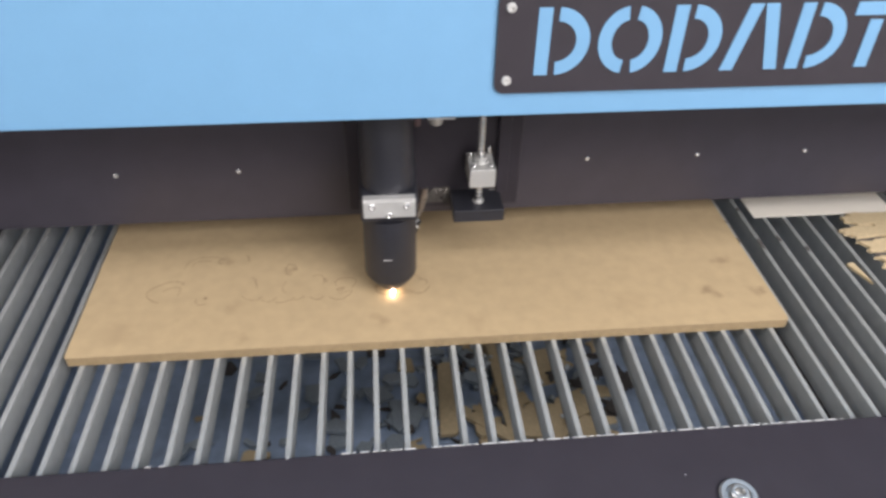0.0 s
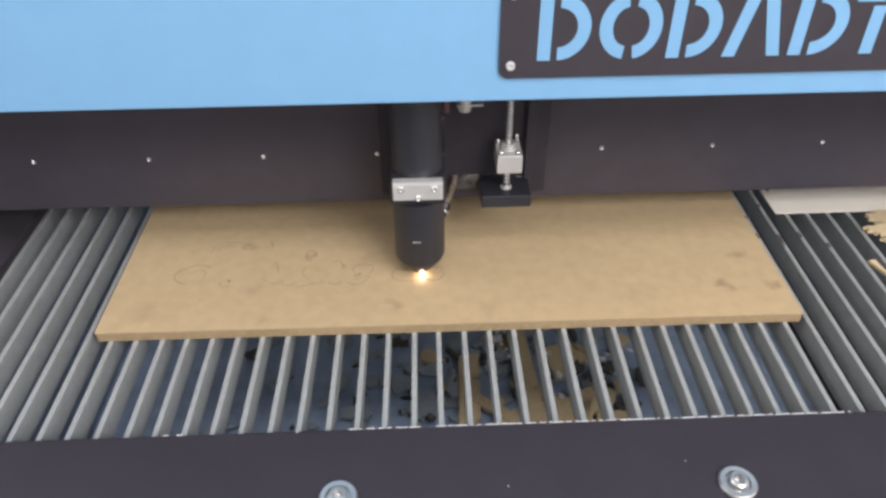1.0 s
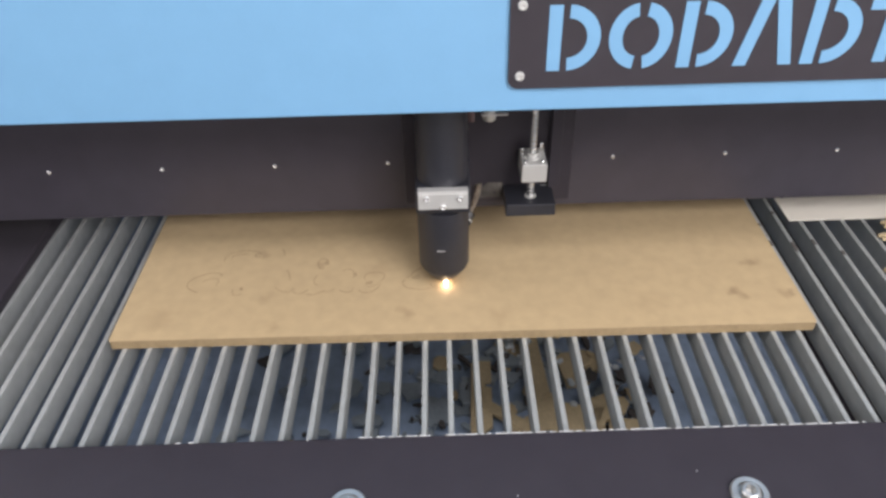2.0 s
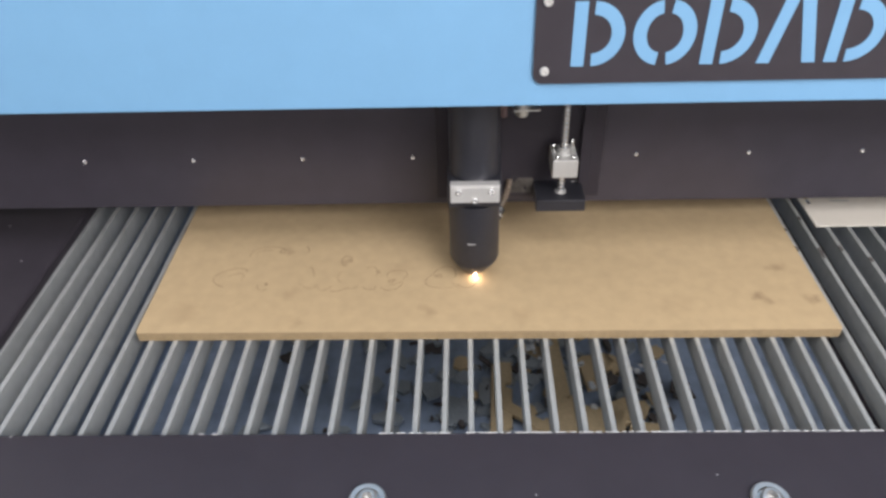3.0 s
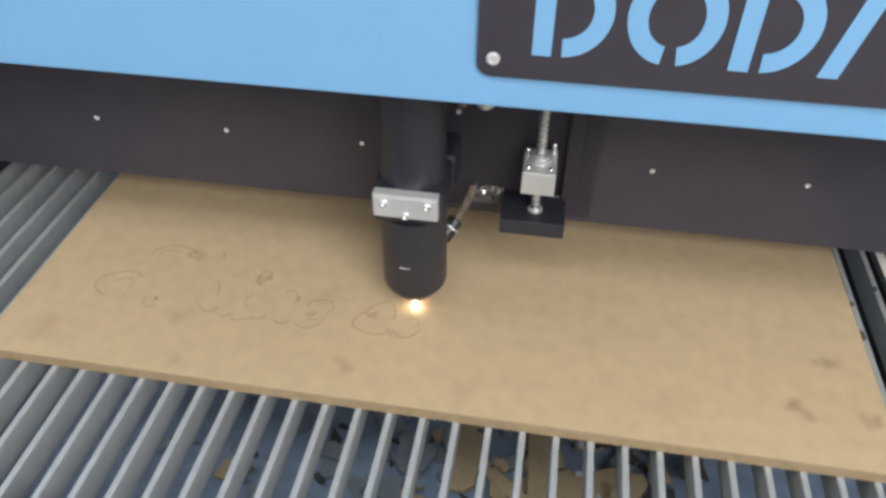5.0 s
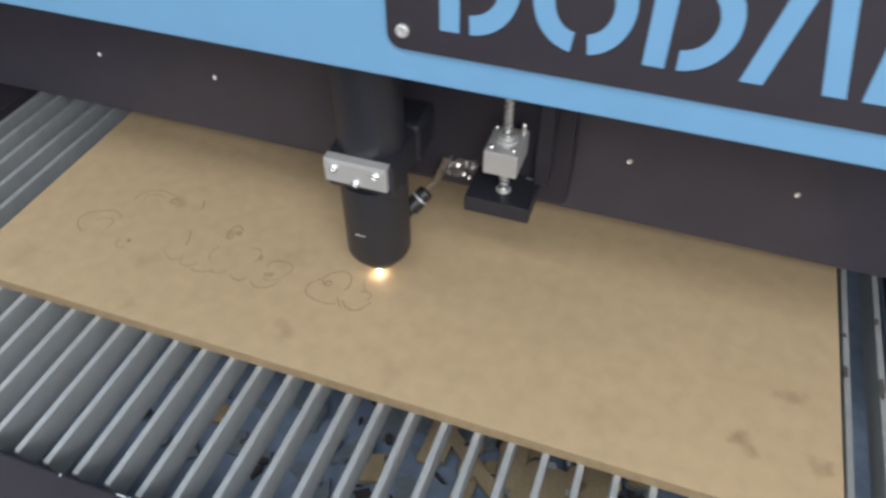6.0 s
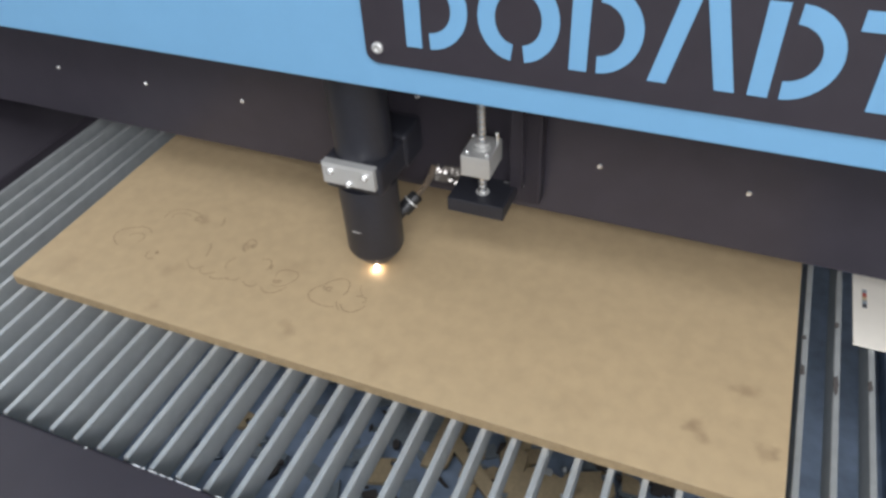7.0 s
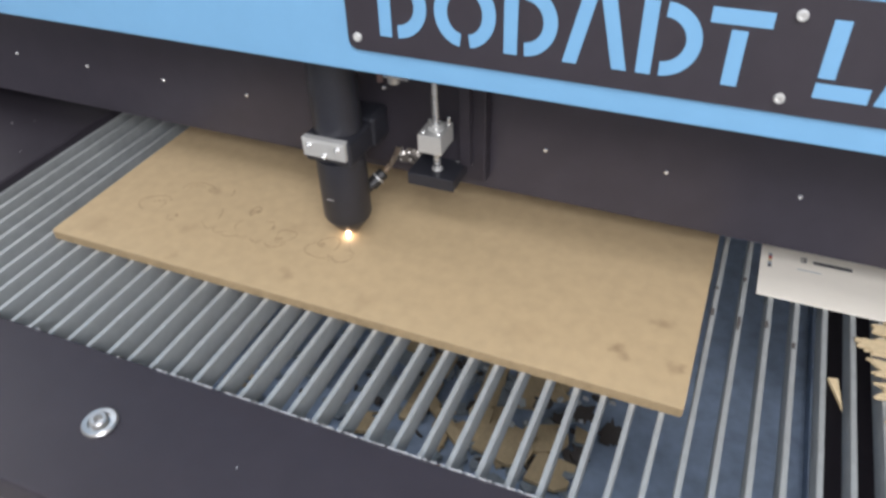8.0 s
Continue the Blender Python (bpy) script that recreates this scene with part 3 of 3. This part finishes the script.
# ---------------------------------------------------------------- the laser head (its own x is 0 at the tube's axis)
def laser_head():
    h = thing("laser_head", "black laser head with clamped focus tube on a carriage", "laser head")
    ay = 0.061
    part("carriage_plate", box(-0.034, 0.112, 0.060, 0.118, 0.1262, 0.42, 0.002), DARK, h)
    screw_head("carriage_screw", 0.022, 0.112, 0.140, 0.0022, h)
    part("upper_tube", lathe([(0.0210, 0.1223), (0.0210, 0.2150)], 40, (0, ay + 0.002, 0)), BLACK, h, "", True)
    part("tube_clamp", box(-0.0228, 0.0402, 0.0975, 0.0228, 0.0820, 0.1220, 0.003), BLACK, h)
    part("clamp_arm", box(-0.016, 0.0822, 0.0945, 0.0240, 0.1118, 0.124, 0.003), BLACK, h)
    part("housing", box(-0.0205, 0.046, 0.2152, 0.0205, 0.1115, 0.40, 0.003), BLACK, h, "black upper housing")
    part("focus_tube", lathe([(0.0216, 0.0330), (0.0222, 0.0347), (0.0222, 0.0970)], 40, (0, ay, 0)), BLACK, h, "black anodised focus tube", True)
    part("nozzle", lathe([(0.0042, 0.0130), (0.0056, 0.0128), (0.0074, 0.0143), (0.0140, 0.0217), (0.0205, 0.0307), (0.0215, 0.0328)], 40, (0, ay, 0)), BLACK, h, "conical black nozzle", True)
    part("nozzle_tip", lathe([(0.0012, 0.0106), (0.0034, 0.0103), (0.0046, 0.0111), (0.0054, 0.0127), (0.0016, 0.0127)], 24, (0, ay, 0)), COPPER, h, "heat-stained copper nozzle tip", True)
    part("tube_mark", box(-0.006, ay - 0.0226, 0.0600, 0.001, ay - 0.0215, 0.0606), STEEL, h)
    clamp = part("clamp_bracket", box(-0.0204, 0.0355, 0.1060, 0.0204, 0.0400, 0.1218, 0.0006), STEEL, h, "bare aluminium clamp bracket")
    part("bracket_lip", box(-0.0204, 0.0358, 0.1220, 0.0204, 0.0425, 0.1234, 0.0003), STEEL, clamp)
    for x, z in ((-0.0135, 0.1170), (0.0135, 0.1170), (0.0, 0.1084)):
        screw_head("bracket_screw", x, 0.0355, z, 0.0026, clamp)
    # air fitting with hose
    d = Vector((0.50, 0.60, 0.55)).normalized()
    o = Vector((0.0125, ay + 0.0165, 0.0500))
    fit = part("air_fitting", lathe([(0.0045, 0), (0.0045, 0.006), (0.0062, 0.0065), (0.0062, 0.0150), (0.0048, 0.0155), (0.0048, 0.0165), (0.0056, 0.017), (0.0056, 0.0225), (0.0040, 0.0235)], 16, o, d), RUBBER, h, "black elbow air fitting", True)
    part("collar", lathe([(0.0064, 0.0), (0.0064, 0.0012)], 16, o + d * 0.0152, d), STEEL, fit)
    e = o + d * 0.023
    part("air_hose", tube(curve3(e, e + d * 0.010, (0.0330, 0.1030, 0.076), (0.0335, 0.1085, 0.0825)), 0.0025), HOSE, h, "cloudy clear air hose", True)
    rnd = random.Random(3)
    # small tilted facets, added to throw the reflected sparkle at the carriage's foot
    bm = bmesh.new()
    for a in range(11):
        for b in range(7):
            x, z, q = 0.0335 + 0.0021 * a, 0.0685 + 0.0021 * b, 0.00103
            if rnd.random() < 0.15 + 0.5 * (b > 4) * (a < 5):
                continue
            u, w = 0.667 * rnd.uniform(0.5, 1.5), 0.773 * rnd.uniform(0.5, 1.4)
            ring = [(-q, -q), (q, -q), (q, q), (-q, q)]
            f = [bm.verts.new((x + dx, 0.1100 + u * dx + w * dz, z + dz)) for dx, dz in ring]
            k = [bm.verts.new((x + dx, 0.1124, z + dz)) for dx, dz in ring]
            bm.faces.new(f)
            for m in range(4):
                bm.faces.new((f[m], k[m], k[(m + 1) % 4], f[(m + 1) % 4]))
    part("sparkle_facets", bm, SPARKLE, h, "crinkled glossy facets added for the sparkle on the carriage")
    # depth-adjusting screw
    part("foot_plate", box(0.0560, 0.0780, 0.0670, 0.1000, 0.1118, 0.0790, 0.0008), BLACK, h, "black foot plate")
    part("side_bracket", box(0.0960, 0.1040, 0.0795, 0.1060, 0.1118, 0.19, 0.0008), DARK, h)
    part("plate_rim", box(0.0905, 0.1085, 0.0792, 0.1060, 0.1092, 0.0797), STEEL, h)
    blk = part("nut_block", box(0.0682, 0.0770, 0.1030, 0.0900, 0.1060, 0.1205, 0.0008), STEEL, h, "grey aluminium nut block")
    part("nut_flange", lathe([(0.0075, 0), (0.0075, 0.0018), (0.0058, 0.0020), (0.0058, 0.0045)], 24, (0.079, 0.093, 0.1204)), STEEL, blk, "", True)
    for x, y, t in ((0.0708, 0.0985, 0.004), (0.0874, 0.1020, 0.007), (0.0718, 0.0820, 0.001), (0.0862, 0.0820, 0.001)):
        part("block_screw", lathe([(0.0016, 0), (0.0016, t), (0.0012, t + 0.0006)], 12, (x, y, 0.1204)), CHROME, blk, "", True)
    prof = []
    z = 0.0790
    while z < 0.36:
        prof += [(0.0023, z), (0.0034, z + 0.0009), (0.0034, z + 0.0022), (0.0023, z + 0.0031)]
        z += 0.0040
    part("lead_screw", lathe(prof, 18, (0.079, 0.093, 0)), CHROME, h, "shiny threaded lead screw", True)
    part("screw_foot", lathe([(0.0052, 0.0790), (0.0052, 0.0795), (0.0040, 0.0798)], 20, (0.079, 0.093, 0)), STEEL, h, "", True)
    part("cable_sleeve", tube([(0.026, 0.098, 0.153), (0.0255, 0.098, 0.170), (0.0265, 0.099, 0.195), (0.026, 0.100, 0.230)], 0.0030), PINK, h, "dull reddish cable sleeve", True)
    # limit switch plunger under the cover
    part("plunger", lathe([(0.0050, 0.1555), (0.0056, 0.1565), (0.0056, 0.1900)], 20, (0.041, 0.095, 0)), STEEL, h, "short aluminium plunger", True)
    part("plunger_bar", box(0.034, 0.0890, 0.1618, 0.056, 0.0975, 0.1630), STEEL, h)
    # glowing cut
    bm = bmesh.new()
    bmesh.ops.create_icosphere(bm, subdivisions=2, radius=1)
    for v in bm.verts:
        v.co *= rnd.uniform(0.75, 1.15)
    bm.transform(pose(0.0010, ay - 0.0066, 0.0122) @ Matrix.Diagonal((0.0008, 0.0007, 0.0008, 1)))
    part("spark", bm, SPARK, h, "white-hot glowing cutting point")
    return h


GANTRY = gantry()
HEAD = laser_head()

TRAVEL = [(0, 0.2617, 0.0012), (0.2, 0.2654, 0.0016), (0.5, 0.2689, 0.0044), (1, 0.2741, 0.0066), (1.5, 0.2786, 0.0040), (2.8, 0.2949, 0.0119), (3, 0.2929, 0.0136),
          (3.5, 0.2865, 0.0081), (4, 0.2830, 0.0139), (4.2, 0.2839, 0.0194), (4.5, 0.2852, 0.0238), (4.7, 0.2855, 0.0276), (5.8, 0.2946, 0.0372), (6, 0.2904, 0.0384),
          (6.2, 0.2878, 0.0381), (6.5, 0.2890, 0.0436), (7, 0.2861, 0.0508), (7.2, 0.2828, 0.0528), (7.5, 0.2818, 0.0449), (8, 0.2763, 0.0383)]


def motions():
    walk(GANTRY, [(t, pose(0, y, 0)) for t, x, y in TRAVEL])
    walk(HEAD, [(t, pose(x, y, 0)) for t, x, y in TRAVEL])


motions()
